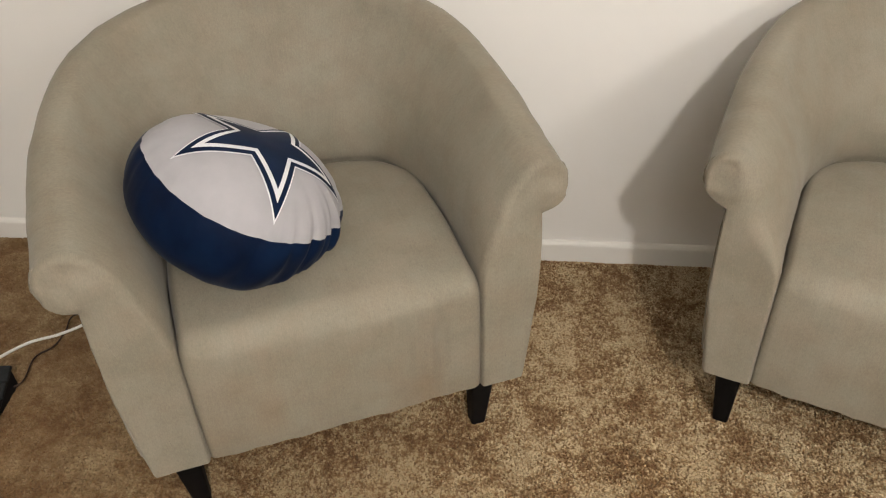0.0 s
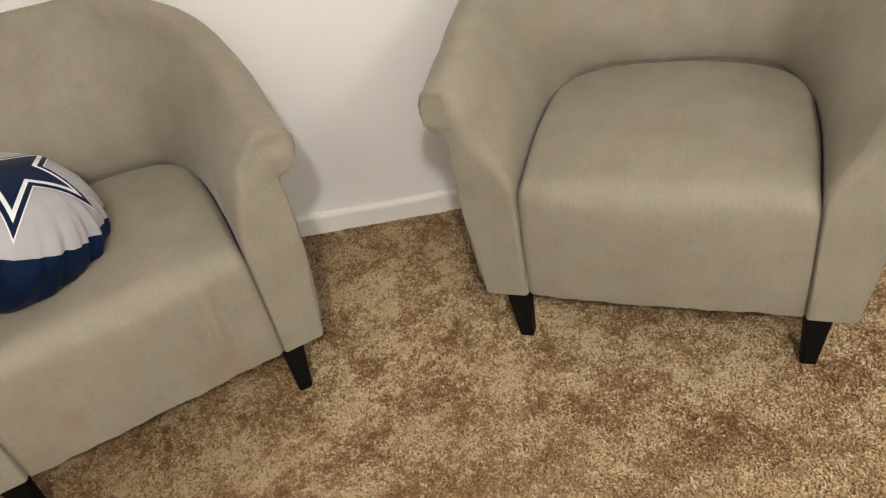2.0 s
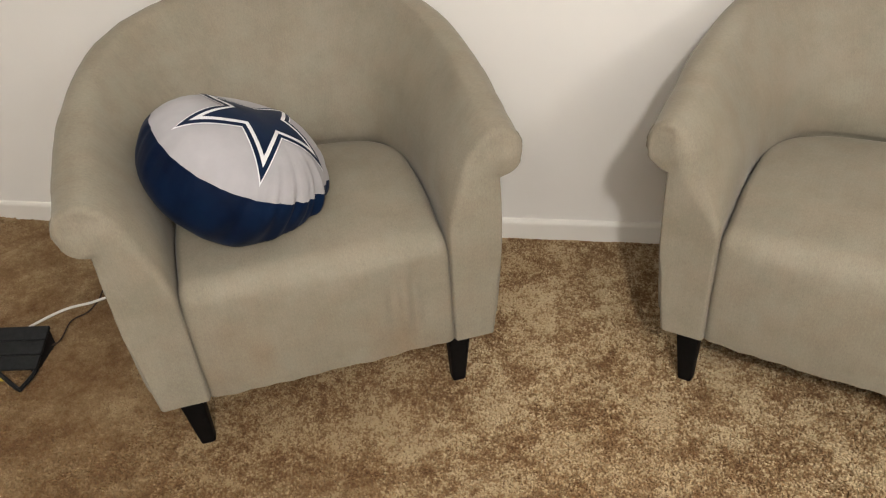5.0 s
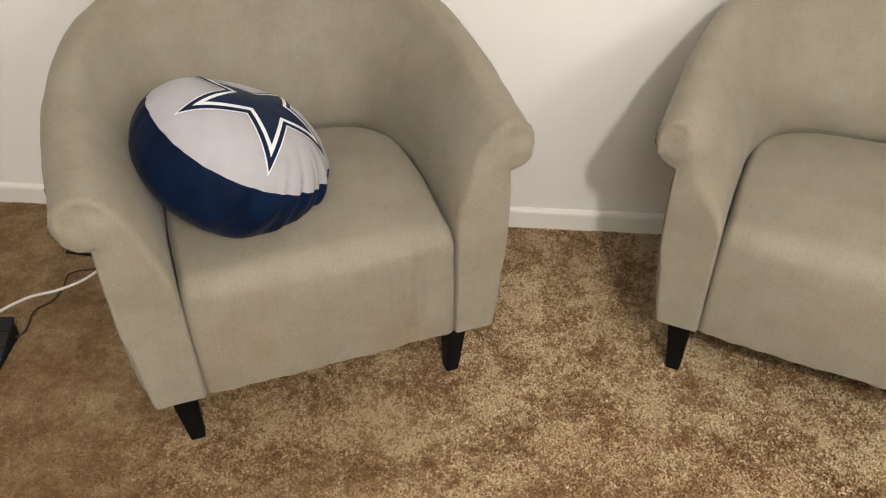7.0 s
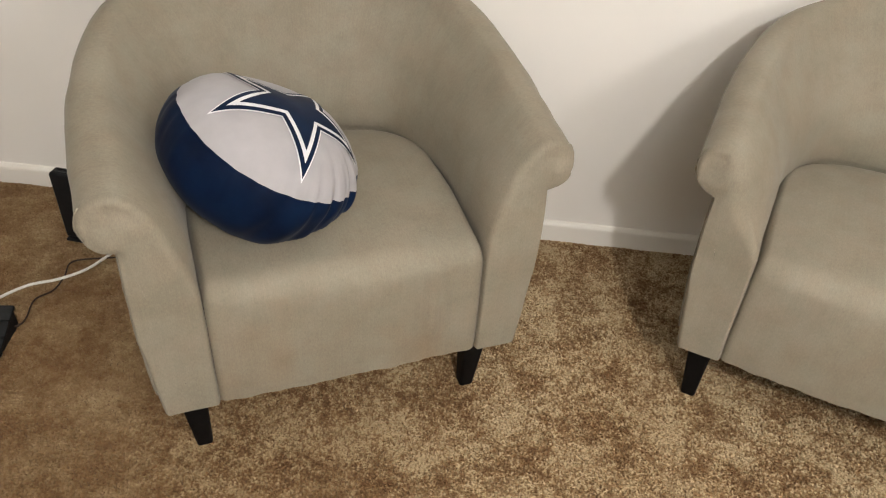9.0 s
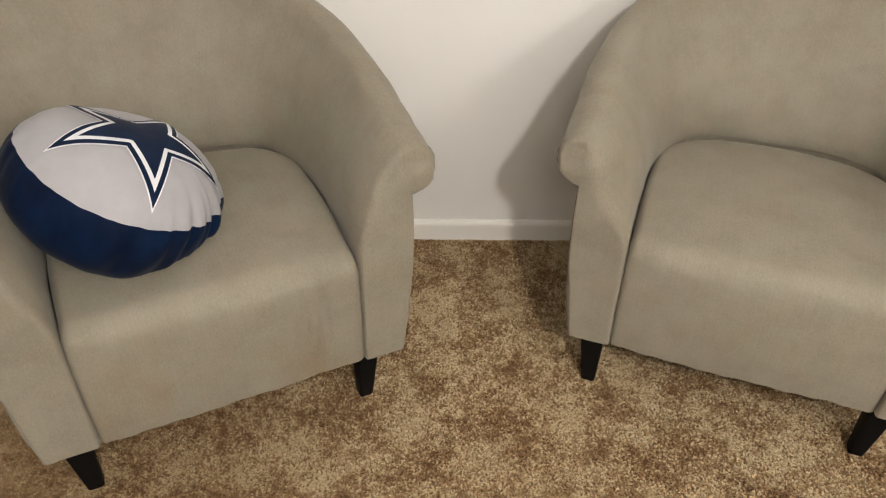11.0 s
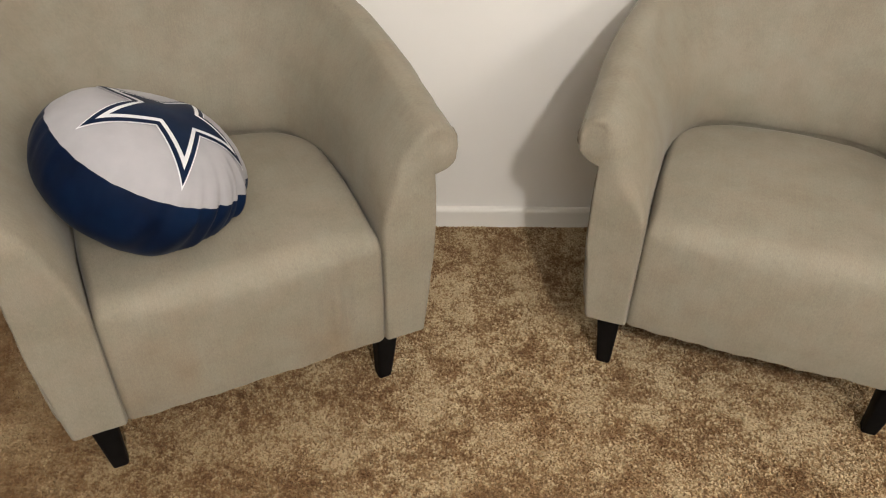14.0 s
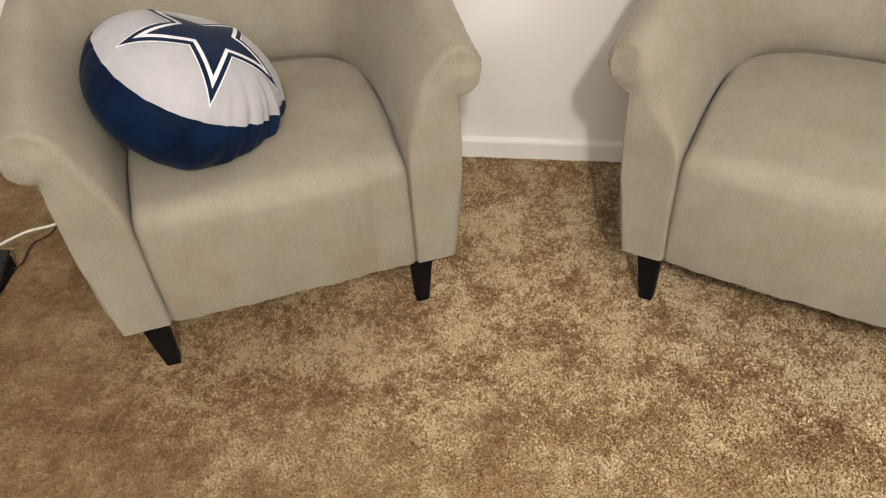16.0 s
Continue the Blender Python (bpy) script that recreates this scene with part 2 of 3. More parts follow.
# ---- setting ----
ROOM_X0, ROOM_X1, ROOM_Y0, HIGH = -3.1, 2.9, -4.3, 2.44
floor = part("floor", slab((ROOM_X0, ROOM_Y0, -0.06), (ROOM_X1, 0.06, -0.004)), BACKING, smooth=False)
tagged(floor, "brown mottled carpet on the floor", "floor", kind="structure")
wall_north = part("wall_north", slab((ROOM_X0 - 0.12, 0.0, -0.06), (ROOM_X1 + 0.12, 0.12, HIGH)), WALL, smooth=False)
wall_north.matrix_world = pose(0, 0, 0, 0, 0, -0.65)
tagged(wall_north, "smooth white painted wall behind the armchairs", "wall", kind="structure")
# unseen closing walls, their grey chosen to limit bounced light
for name, lo, hi in (("wall_west", (ROOM_X0 - 0.12, ROOM_Y0, -0.06), (ROOM_X0, 0.03, HIGH)), ("wall_east", (ROOM_X1, ROOM_Y0, -0.06), (ROOM_X1 + 0.12, 0.0, HIGH)),
                     ("wall_south", (ROOM_X0 - 0.12, ROOM_Y0 - 0.12, -0.06), (ROOM_X1 + 0.12, ROOM_Y0, HIGH))):
    tagged(part(name, slab(lo, hi), ROOM, smooth=False), "plain grey wall closing the room, unseen", "wall", kind="structure")
ceiling = part("ceiling", slab((ROOM_X0 - 0.12, ROOM_Y0 - 0.12, HIGH), (ROOM_X1 + 0.12, 0.12, HIGH + 0.1)), CEIL, smooth=False)
tagged(ceiling, "plain off-white painted ceiling over the room", "ceiling", kind="structure")


def baseboard(x0, x1):
    """A low white board with an eased top edge."""
    profile = ((0.0, -0.004), (-0.013, -0.004), (-0.013, 0.047), (-0.0122, 0.053), (-0.0095, 0.058), (-0.006, 0.0615), (-0.002, 0.063), (0.0, 0.063))
    bm = bmesh.new()
    ends = [[bm.verts.new((x, y, z)) for y, z in profile] for x in (x0, x1)]
    for k in range(len(profile) - 1):
        bm.faces.new((ends[0][k], ends[0][k + 1], ends[1][k + 1], ends[1][k]))
    bm.faces.new(ends[0]), bm.faces.new(ends[1][::-1])
    return bm


board = part("baseboard", baseboard(ROOM_X0, ROOM_X1), TRIM, smooth=False)
board.matrix_world = pose(0, 0, 0, 0, 0, -0.65)
tagged(board, "low white painted baseboard along the wall", "baseboard", kind="structure")


# ---- armchairs ----
OUTER = ((0.335, -0.045), (0.342, 0.12), (0.338, 0.28), (0.290, 0.45), (0.170, 0.56), (0.0, 0.595))
ROLL = ((0.354, -0.045, 0.583), (0.362, 0.10, 0.610), (0.363, 0.25, 0.642), (0.316, 0.42, 0.696), (0.185, 0.55, 0.728), (0.0, 0.60, 0.738))
INNER = ((0.250, -0.045), (0.256, 0.10), (0.248, 0.27), (0.200, 0.395), (0.106, 0.436), (0.0, 0.444))
BASE, SEAT_Z, ROLL_R = 0.169, 0.427, 0.048


def section(tau, flare=(0.022, 0.075)):
    """The tub's outline across the shell, outside bottom to inside bottom, for the side with positive x."""
    o, c, i = (curve_at(p, tau) for p in (OUTER, ROLL, INNER))
    out = c[:2] - i
    out = out / np.linalg.norm(out)
    r = ROLL_R * (1 - 0.10 * tau)
    pts = []
    foot, neck = np.array([*o, BASE]), np.array([*(c[:2] + out * 0.004), c[2] - r - 0.004])
    for k in range(9):
        f = k / 8
        p = foot + (neck - foot) * f
        p[:2] += out * 0.008 * math.sin(math.pi * f)
        pts.append(p)
    for k in range(17):
        a = math.radians(-62 + k * (62 + 118) / 16)
        pts.append(np.array([*(c[:2] + out * r * math.cos(a)), c[2] + r * math.sin(a)]))
    under = min(1.0, max(0.0, (tau - 0.15) * 2.0))
    top, seat = pts[-1], np.array([*(i - out * 0.003 * under), SEAT_Z - 0.004 + 0.013 * under])
    for k in range(1, 13):
        f = k / 12
        p = top + (seat - top) * f
        p[:2] -= out * (0.032 - 0.004 * tau) * math.sin(math.pi * f ** (0.78 + 1.0 * tau))
        pts.append(p)
    pts.append(np.array([*(i + out * 0.002 * under), SEAT_Z - 0.008 + 0.012 * under]))
    pts.append(np.array([*(i + out * 0.007 * under), SEAT_Z - 0.012 + 0.008 * under]))
    pts.append(np.array([*(i + out * 0.007 * under), BASE + 0.004]))
    for k, p in enumerate(pts):
        near = min(1.0, max(0.0, (flare[1] - 0.045 - p[1]) / flare[1])) ** 2
        high = min(1.0, max(0.0, (p[2] - SEAT_Z - 0.008) / 0.075))
        p[:2] += out * flare[0] * near * high * min(1.0, max(0.0, (k - 17) / 13)) ** 2
    return pts


def mirrored(pts):
    return [np.array([-p[0], p[1], p[2]]) for p in pts]


def fabric_ripple(p, amount, seed):
    q = Vector(p) * 7.0 + Vector((seed, 0, 0))
    return amount * noise.noise(q) + amount * 0.35 * noise.noise(q * 3.1)


def drawn(p, seed):
    """Small wrinkles across the roll where the cloth is drawn over it, strongest near its end."""
    close = 0.35 + 0.65 * math.exp(-((p[1] - 0.03) / 0.09) ** 2)
    return 0.0032 * close * noise.noise(Vector((p[0] * 14 + seed, p[1] * 42, p[2] * 14)))


def tub_shell(seed, flare):
    n = 34
    sec = [section((k / n) ** 1.4, flare) for k in range(n + 1)]
    rows = sec + [mirrored(s) for s in reversed(sec[:-1])]
    out = []
    for row in rows:
        held = min(1.0, max(0.0, row[0][1] + 0.045) / 0.12)
        out.append([p + held * (np.array([0, 0, 1.0]) * drawn(p, seed) * (9 < k < 27) + np.array([0, 0, 1.0]) * fabric_ripple(p, 0.004, seed) + np.array([p[0], p[1] - 0.15, 0]) * fabric_ripple(p + 5, 0.012, seed)) for k, p in enumerate(row)])
    return grid_mesh(out)


def pleat(x, z, fold):
    """Folds where the cloth is drawn round the scroll, and the scroll's puffed front."""
    top = 0.0105 * math.exp(-((z - 0.596 - 0.12 * (x - 0.33)) / 0.009) ** 2) * math.exp(-((x - 0.322) / 0.024) ** 2)
    neck = 0.0060 * math.exp(-((z - 0.528 + 0.30 * (x - 0.36)) / 0.009) ** 2) * math.exp(-((x - 0.365) / 0.026) ** 2)
    puff = -0.0055 * math.exp(-((z - 0.572) / 0.032) ** 2) * math.exp(-((x - 0.352) / 0.038) ** 2)
    return top * fold + neck * (0.5 + 0.5 * fold) + puff


def arm_panel(side, seed, fold, flare, soft):
    """The upholstered front of an arm: crisp on its outer edge, well rounded on its inner one, with the roll's scroll at the top."""
    ring = section(0.0, flare)[:-1] + [np.array([0.249, -0.045, z]) for z in (0.36, 0.30, 0.24)] + [np.array([0.248, -0.045, BASE])]
    ring = [np.array([p[0], p[2]]) for p in ring]
    n, bm = len(ring), bmesh.new()
    uvl = bm.loops.layers.uv.new("UVMap")
    radius, spine = [], []
    neck_z = ring[8][1]
    lean = math.degrees(math.atan(2 * flare[0] / flare[1]))
    for k, p in enumerate(ring):
        r = 0.010 + (soft - 0.010) * min(1.0, max(0.0, (k - 17) / 13)) ** 2
        if k > 28:
            r = 0.006 + (soft - 0.003) * min(1.0, max(0.0, (p[1] - SEAT_Z + 0.005) / 0.075))
        if 4 <= k <= 12:
            r = 0.003
        radius.append(r)
        z = min(0.590, p[1] if p[1] < neck_z else neck_z + (0.590 - neck_z) * (p[1] - neck_z) / (0.632 - neck_z))
        g = (z - BASE) / (0.590 - BASE)
        spine.append(np.array([0.289 + 0.073 * g ** 1.4, z]))

    def front(x, z):
        return -0.061 + (z - 0.4) * 0.012 + fabric_ripple((side * x, 0, z), 0.0035, seed) + pleat(x, z, fold) + 0.0045 * noise.noise(Vector((side * x * 34, seed * 1.7, z * 46))) * min(1.0, max(0.0, (z - 0.50) / 0.03))
    for _ in range(5):
        radius = radius[:15] + [(p + 2 * q + r) / 4 for p, q, r in zip(radius[14:], radius[15:], radius[16:])] + radius[-1:]
    rings = []
    for step in (0, 0.02, 0.07, 0.16, 0.28, 0.42, 0.58, 0.76, 1.0, 1.1, 1.2, 1.3, 1.4, 1.5, 1.6, 1.7, 1.8, 1.9, 2.0):
        row = []
        for k, (p, r, mid) in enumerate(zip(ring, radius, spine)):
            start = math.radians(lean * min(1.0, max(0.0, (k - 17) / 13)) ** 2 * min(1.0, max(0.0, (p[1] - SEAT_Z - 0.008) / 0.075)))
            long = np.linalg.norm(mid - p)
            edge = min(r * math.cos(start), 0.85 * long) / long
            pull = edge * min(step, 1.0) + (1 - edge) * max(0.0, step - 1.0)
            s0 = math.sin(start)
            d = (math.sin(math.acos(math.cos(start) * (1 - min(step, 1.0)))) - s0) / (1 - s0)
            q = p + (mid - p) * pull
            q[1] = max(q[1], BASE)
            row.append(bm.verts.new((side * q[0], -0.045 + (front(q[0], q[1]) + 0.045) * d, q[1])))
        rings.append(row)
    for a, b in zip(rings, rings[1:]):
        for k in range(n - 1):
            bm.faces.new((a[k], a[k + 1], b[k + 1], b[k]))
    bmesh.ops.remove_doubles(bm, verts=bm.verts, dist=0.0004)
    for f in bm.faces:
        for loop in f.loops:
            loop[uvl].uv = (loop.vert.co.x, loop.vert.co.z)
    return bm


def arm_seam(side, seed, flare):
    """The puckered seam round the outside of an arm's front."""
    pts = []
    for p in section(0.0, flare)[1:19]:
        wob = 0.0012 * noise.noise(Vector((p[0] * 80, seed, p[2] * 80)))
        pts.append((side * (p[0] + 0.0004 + wob), -0.0465 + (p[2] - 0.4) * 0.012, p[2] + wob))
    bm = tube(pts, 0.0019, 6, 2)
    for v in bm.verts:
        v.co += Vector((0.0011, 0.0011, 0.0011)) * noise.noise(v.co * 130 + Vector((seed, 0, 0)))
    bm.loops.layers.uv.new("UVMap")
    return bm


def seat_width(v):
    if v < 0.24:
        return 0.2492 + 0.0055 * math.sin(math.pi * min(1.0, max(0.0, v) / 0.24) * 0.75)
    return 0.2531 * max(0.0, 1 - ((v - 0.24) / 0.203) ** 2.6) ** (1 / 2.6)


def seat_block(seed, slack):
    """The tight seat: crowned top, soft front edge, apron down to the frame."""
    prof = []
    prof.append((0.4425, SEAT_Z - 0.08, 0))
    for k in range(30):
        v = 0.4425 - (0.4425 + 0.012) * (k / 29) ** 1.9
        prof.append((v, SEAT_Z + 0.013 * math.sin(math.pi * min(1, max(0, (0.436 - v) / 0.47))), 0))
    z0 = prof[-1][1]
    for k in range(1, 9):
        a = math.radians(90 * k / 8)
        prof.append((-0.012 - 0.046 * math.sin(a), z0 - 0.046 * (1 - math.cos(a)), a / math.radians(90)))
    for k in range(1, 10):
        f = k / 9
        prof.append((-0.058 + 0.004 * f - 0.004 * math.sin(math.pi * f), z0 - 0.046 + (BASE - 0.002 - z0 + 0.046) * f, 1 + f))
    rows, m = [], 60
    for v, z, turn in prof:
        w = seat_width(max(v, 0.0)) * (1.0 - 0.003 * min(1.0, turn))
        row = []
        for j in range(m + 1):
            x = -1 + 2 * j / m
            x = math.copysign(abs(x) ** 0.72, x)
            edge = max(0.0, (abs(x) - 0.945) / 0.055) ** 2.2
            zz, vv = z, v
            if turn == 0:
                zz += 0.006 * (1 - x * x) - 0.020 * max(edge, max(0.0, (v - 0.430) / 0.0125) ** 2)
            else:
                f = min(1.0, turn)
                zz += (0.006 * (1 - x * x) - 0.020 * edge) * (1 - f)
                vv += 0.007 * edge * (1 if turn <= 1 else 1 - 0.25 * (turn - 1)) - 0.006 * (1 - x * x) * f
                if turn > 1.6:
                    zz += 0.004 * math.sin(x * 3.0 + seed) * (turn - 1.6) + 0.0016 * math.sin(x * 11 + seed) + 0.0012 * math.sin(x * 29 + 2 * seed)
            p = np.array([x * w, vv if vv < 0.2 else 0.2 + (vv - 0.2) * 0.978, zz])
            d = fabric_ripple(p, 0.0035, seed + 9)
            if turn > 0.7:
                crease = sum(deep * math.exp(-((x - at) / wide) ** 2) for at, wide, deep in ((0.70, 0.045, 0.0085), (0.54, 0.06, 0.006), (0.62, 0.05, -0.004))) * math.exp(-((zz - 0.295) / 0.065) ** 2) * slack
                p[1] += d + crease
            else:
                p[2] += d
            row.append(p)
        for end, at in ((0, -1), (-1, 1)):
            tuck = np.array([row[end][0] + at * 0.0005, row[end][1] + 0.030 * min(1.0, turn), row[end][2] - 0.060 * max(0.0, 1 - turn)])
            row = [tuck] + row if at < 0 else row + [tuck]
        rows.append(row)
    return grid_mesh(rows, True)


def leg_mesh(side, front, shift):
    """A square tapered wooden foot with eased edges, raked on its outer face."""
    bm = bmesh.new()
    y = 0.009 if front else 0.50
    x = (0.278 if front else 0.20) + side * shift
    rake = 0.007 if front else -0.012
    lower = [bm.verts.new((side * x + sx * 0.0150, y + sy * 0.0150, 0.0)) for sx, sy in ((-1, -1), (1, -1), (1, 1), (-1, 1))]
    upper = [bm.verts.new((side * (x + rake) + sx * 0.0265, y + (-0.004 if front else -0.02) + sy * 0.0265, BASE + 0.012)) for sx, sy in ((-1, -1), (1, -1), (1, 1), (-1, 1))]
    bm.faces.new(lower[::-1]), bm.faces.new(upper)
    for k in range(4):
        bm.faces.new((lower[k], lower[(k + 1) % 4], upper[(k + 1) % 4], upper[k]))
    bmesh.ops.bevel(bm, geom=bm.edges[:], offset=0.0065, segments=3, affect="EDGES", profile=0.5)
    return bm


def underside():
    bm = bmesh.new()
    ring = [curve_at(OUTER, k / 12) for k in range(13)]
    ring = ring + [np.array([-p[0], p[1]]) for p in reversed(ring[:-1])]
    lo = [bm.verts.new((p[0] * 0.985, (p[1] - 0.2) * 0.985 + 0.2, BASE + 0.003)) for p in ring]
    hi = [bm.verts.new((p[0] * 0.985, (p[1] - 0.2) * 0.985 + 0.2, BASE + 0.012)) for p in ring]
    bm.faces.new(lo), bm.faces.new(hi[::-1])
    for k in range(len(lo)):
        bm.faces.new((lo[k - 1], lo[k], hi[k], hi[k - 1]))
    return bm


def raised_hem(bm, lift, splay=0.0):
    """Draw the lower edge of the cover up a little, and let one arm spread at its foot."""
    for v in bm.verts:
        low = min(1.0, max(0.0, (0.47 - v.co.z) / 0.30))
        v.co.x -= splay * low * min(1.0, max(0.0, (-0.262 - v.co.x) / 0.06))
        v.co.z += lift * min(1.0, max(0.0, (0.30 - v.co.z) / 0.13))
    return bm


def armchair(place, turn, seed, shift, flare, soft, hem, splay, slack, cover, label):
    chair = new("armchair")
    chair.matrix_world = pose(*place, 0, 0, turn)
    tagged(chair, label, "armchair", group="pair of tub armchairs")
    part("tub_back", raised_hem(tub_shell(seed, flare), hem, splay), LINEN, chair, "rolled arms and curved back in grey-beige linen")
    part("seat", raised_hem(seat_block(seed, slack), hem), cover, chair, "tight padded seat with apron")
    for side in (1, -1):
        panel = part("arm_panel", raised_hem(arm_panel(side, seed + side, 1.0 if seed + side < 1 else 0.12, flare, soft), hem, splay), LINEN, chair)
        part("seam", raised_hem(arm_seam(side, seed + side, flare), hem, splay), LINEN, panel, "puckered stitched seam")
    part("dust_cover", underside(), UNDER, chair, "black cloth under the frame", smooth=False)
    for side in (1, -1):
        for front in (True, False):
            part("leg", leg_mesh(side, front, shift), LEG, chair, "black tapered wooden leg")
    return chair


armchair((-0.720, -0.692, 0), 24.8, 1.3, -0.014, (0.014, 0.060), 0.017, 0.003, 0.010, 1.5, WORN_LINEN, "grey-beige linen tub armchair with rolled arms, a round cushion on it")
armchair((0.277, -0.644, 0), -22.1, 6.7, -0.004, (0.036, 0.120), 0.040, 0.007, 0.002, 0.15, LINEN, "empty grey-beige linen tub armchair with rolled arms by the wall")


# ---- cushion ----
CUSH_R, CUSH_H = 0.1800, 0.1205


def cushion_frame():
    """The cushion leans on the left arm with its face up and to the right."""
    x, n = Vector((0.7066, 0.4869, -0.5134)).normalized(), Vector((0.5139, 0.1456, 0.8454)).normalized()
    m = Matrix((x, n.cross(x), n)).transposed().to_4x4()
    m.translation = Vector((-0.889, -0.585, 0.541))
    return m


def latitude(t):
    """Radius and height of the padded outline, t in radians from the middle plane."""
    return CUSH_R * abs(math.cos(t)) ** (0.80 if t > 0 else 0.66), CUSH_H * math.copysign(abs(math.sin(t)) ** 0.95, math.sin(t))


def dent(x, y):
    """A shallow hollow on the far side of the face."""
    return 0.020 * math.exp(-((x + 0.035) / 0.10) ** 2 - ((y - 0.085) / 0.065) ** 2)


def settle(p):
    """Flatten the underside where it lies on the seat."""
    w = cushion_frame() @ p
    if w.z < 0.4445:
        w.z = 0.4445 - 0.12 * (0.4445 - w.z)
    return cushion_frame().inverted() @ w


def gather(a, h):
    """Puckers beside the seam, stronger on one side."""
    near = 0.34 + 1.7 * max(0.0, math.cos(a - 5.75)) ** 4
    return near * (0.0022 * math.sin(19 * a) + 0.0022 * math.sin(31 * a + 1.0) + 0.0012 * math.sin(53 * a)) * math.exp(-((h - 0.022) / 0.05) ** 2)


def crease(a, h):
    """Soft folds of the plush side where the cushion sags on the seat."""
    d = 0.0
    for at, wide, deep in ((4.60, 0.10, 0.0060), (4.82, 0.10, -0.0050), (5.05, 0.11, 0.0060), (5.30, 0.12, 0.0070), (5.55, 0.10, 0.0050), (4.25, 0.14, 0.0045)):
        d -= deep * math.exp(-((a - at - 1.2 * h) / wide) ** 2)
    return d * math.exp(-((h + 0.035) / 0.05) ** 2)


SEAM = 0.21


def cushion_cap(t0, t1, rings, pole):
    """Part of the round cushion between two latitudes, as fractions of a quarter turn from the middle plane."""
    bm = bmesh.new()
    made, n = [], 180
    for i in range(rings + 1):
        t = (t0 + (t1 - t0) * i / rings) * math.pi / 2
        r, h = latitude(t)
        row = []
        for k in range(n):
            a = 2 * math.pi * k / n
            rr = r * (1 + 0.015 * math.sin(2 * a + 0.7) + 0.010 * math.sin(3 * a)) + gather(a, h) + crease(a, h)
            p = Vector((rr * math.cos(a), rr * math.sin(a), h))
            p += p.normalized() * 0.003 * noise.noise(p * 14)
            if h > 0:
                p.z -= dent(p.x, p.y) * min(1.0, h / 0.05)
            row.append(bm.verts.new(settle(p)))
        made.append(row)
    for a, b in zip(made, made[1:]):
        for k in range(n):
            bm.faces.new((a[k - 1], a[k], b[k], b[k - 1]))
    if pole:
        bm.faces.new(made[-1])
    return bm


cushion = new("round_cushion")
cushion.matrix_world = cushion_frame()
tagged(cushion, "round plush cushion, silver face with navy star, navy sides", "cushion")
part("side_band", cushion_cap(SEAM / 1.0, -0.985, 34, True), NAVY, cushion, "navy plush side and back")
face = part("face", cushion_cap(SEAM, 0.985, 26, True), GREY, cushion, "silver-grey plush face")


ARC = [(0.0, 0.0, CUSH_H)]
for k in range(1, 301):
    r, h = latitude(math.pi / 2 * (1 - k / 300))
    ARC.append((ARC[-1][0] + math.hypot(r - ARC[-1][1], h - ARC[-1][2]), r, h))
ARC = np.array(ARC)


def star(radius, inner, lift, cuts=10):
    """A five-pointed patch that follows the cushion's face."""
    bm = bmesh.new()
    pts = []
    for k in range(10):
        a = math.radians(-93 + 36 * k)
        q = radius if k % 2 == 0 else inner
        pts.append((0.001 + q * math.cos(a), -0.008 + q * math.sin(a)))
    cx, cy = 0.001, -0.008

    def vert(x, y):
        away, a = math.hypot(x, y), math.atan2(y, x)
        r, h = np.interp(away, ARC[:, 0], ARC[:, 1]), np.interp(away, ARC[:, 0], ARC[:, 2])
        rr = r * (1 + 0.015 * math.sin(2 * a + 0.7) + 0.010 * math.sin(3 * a)) + gather(a, h) + crease(a, h)
        p = Vector((rr * math.cos(a), rr * math.sin(a), h))
        p += p.normalized() * 0.003 * noise.noise(p * 14)
        p.z -= dent(p.x, p.y) * min(1.0, h / 0.05)
        nrm = Vector((p.x / CUSH_R ** 2, p.y / CUSH_R ** 2, p.z / CUSH_H ** 2)).normalized()
        return bm.verts.new(p + nrm * (lift + 0.0010))
    for k in range(10):
        a, b = pts[k], pts[(k + 1) % 10]
        tri = {}
        for i in range(cuts + 1):
            for j in range(cuts + 1 - i):
                f, g = i / cuts, j / cuts
                tri[i, j] = vert(cx + (a[0] - cx) * f + (b[0] - cx) * g, cy + (a[1] - cy) * f + (b[1] - cy) * g)
        for i in range(cuts):
            for j in range(cuts - i):
                bm.faces.new((tri[i, j], tri[i + 1, j], tri[i, j + 1]))
                if i + j < cuts - 1:
                    bm.faces.new((tri[i + 1, j], tri[i + 1, j + 1], tri[i, j + 1]))
    bmesh.ops.remove_doubles(bm, verts=bm.verts, dist=1e-5)
    return bm


STAR_R = 0.1685
for scale, lift, mat, label in ((1.0, 0.0006, PRINT_WHITE, "thin white outline"), (0.955, 0.0012, PRINT_NAVY, "navy border"), (0.80, 0.0018, PRINT_WHITE, "white band"), (0.665, 0.0024, PRINT_NAVY, "navy star")):
    part("star_patch", star(STAR_R * scale, STAR_R * (0.382 * scale + 0.012), lift), mat, face, label)


# ---- devices and cords beside the chair ----
def standing_device():
    ob = new("modem")
    ob.matrix_world = pose(-1.489, -0.207, 0, 0, 0, -6)
    tagged(ob, "slim black plastic modem standing upright on the carpet", "modem")
    part("body", slab((-0.082, -0.018, 0.004), (0.082, 0.018, 0.202), 0.007, 3), BLACK, ob)
    for y in (-0.008, 0.006):
        part("groove_strip", slab((-0.070, y - 0.002, 0.201), (0.070, y + 0.002, 0.204), 0.0006, 1), CHARCOAL, ob, "charcoal ridge on the top edge")
    part("foot", slab((-0.075, -0.030, 0.0), (0.075, 0.030, 0.008), 0.003, 2), BLACK, ob)


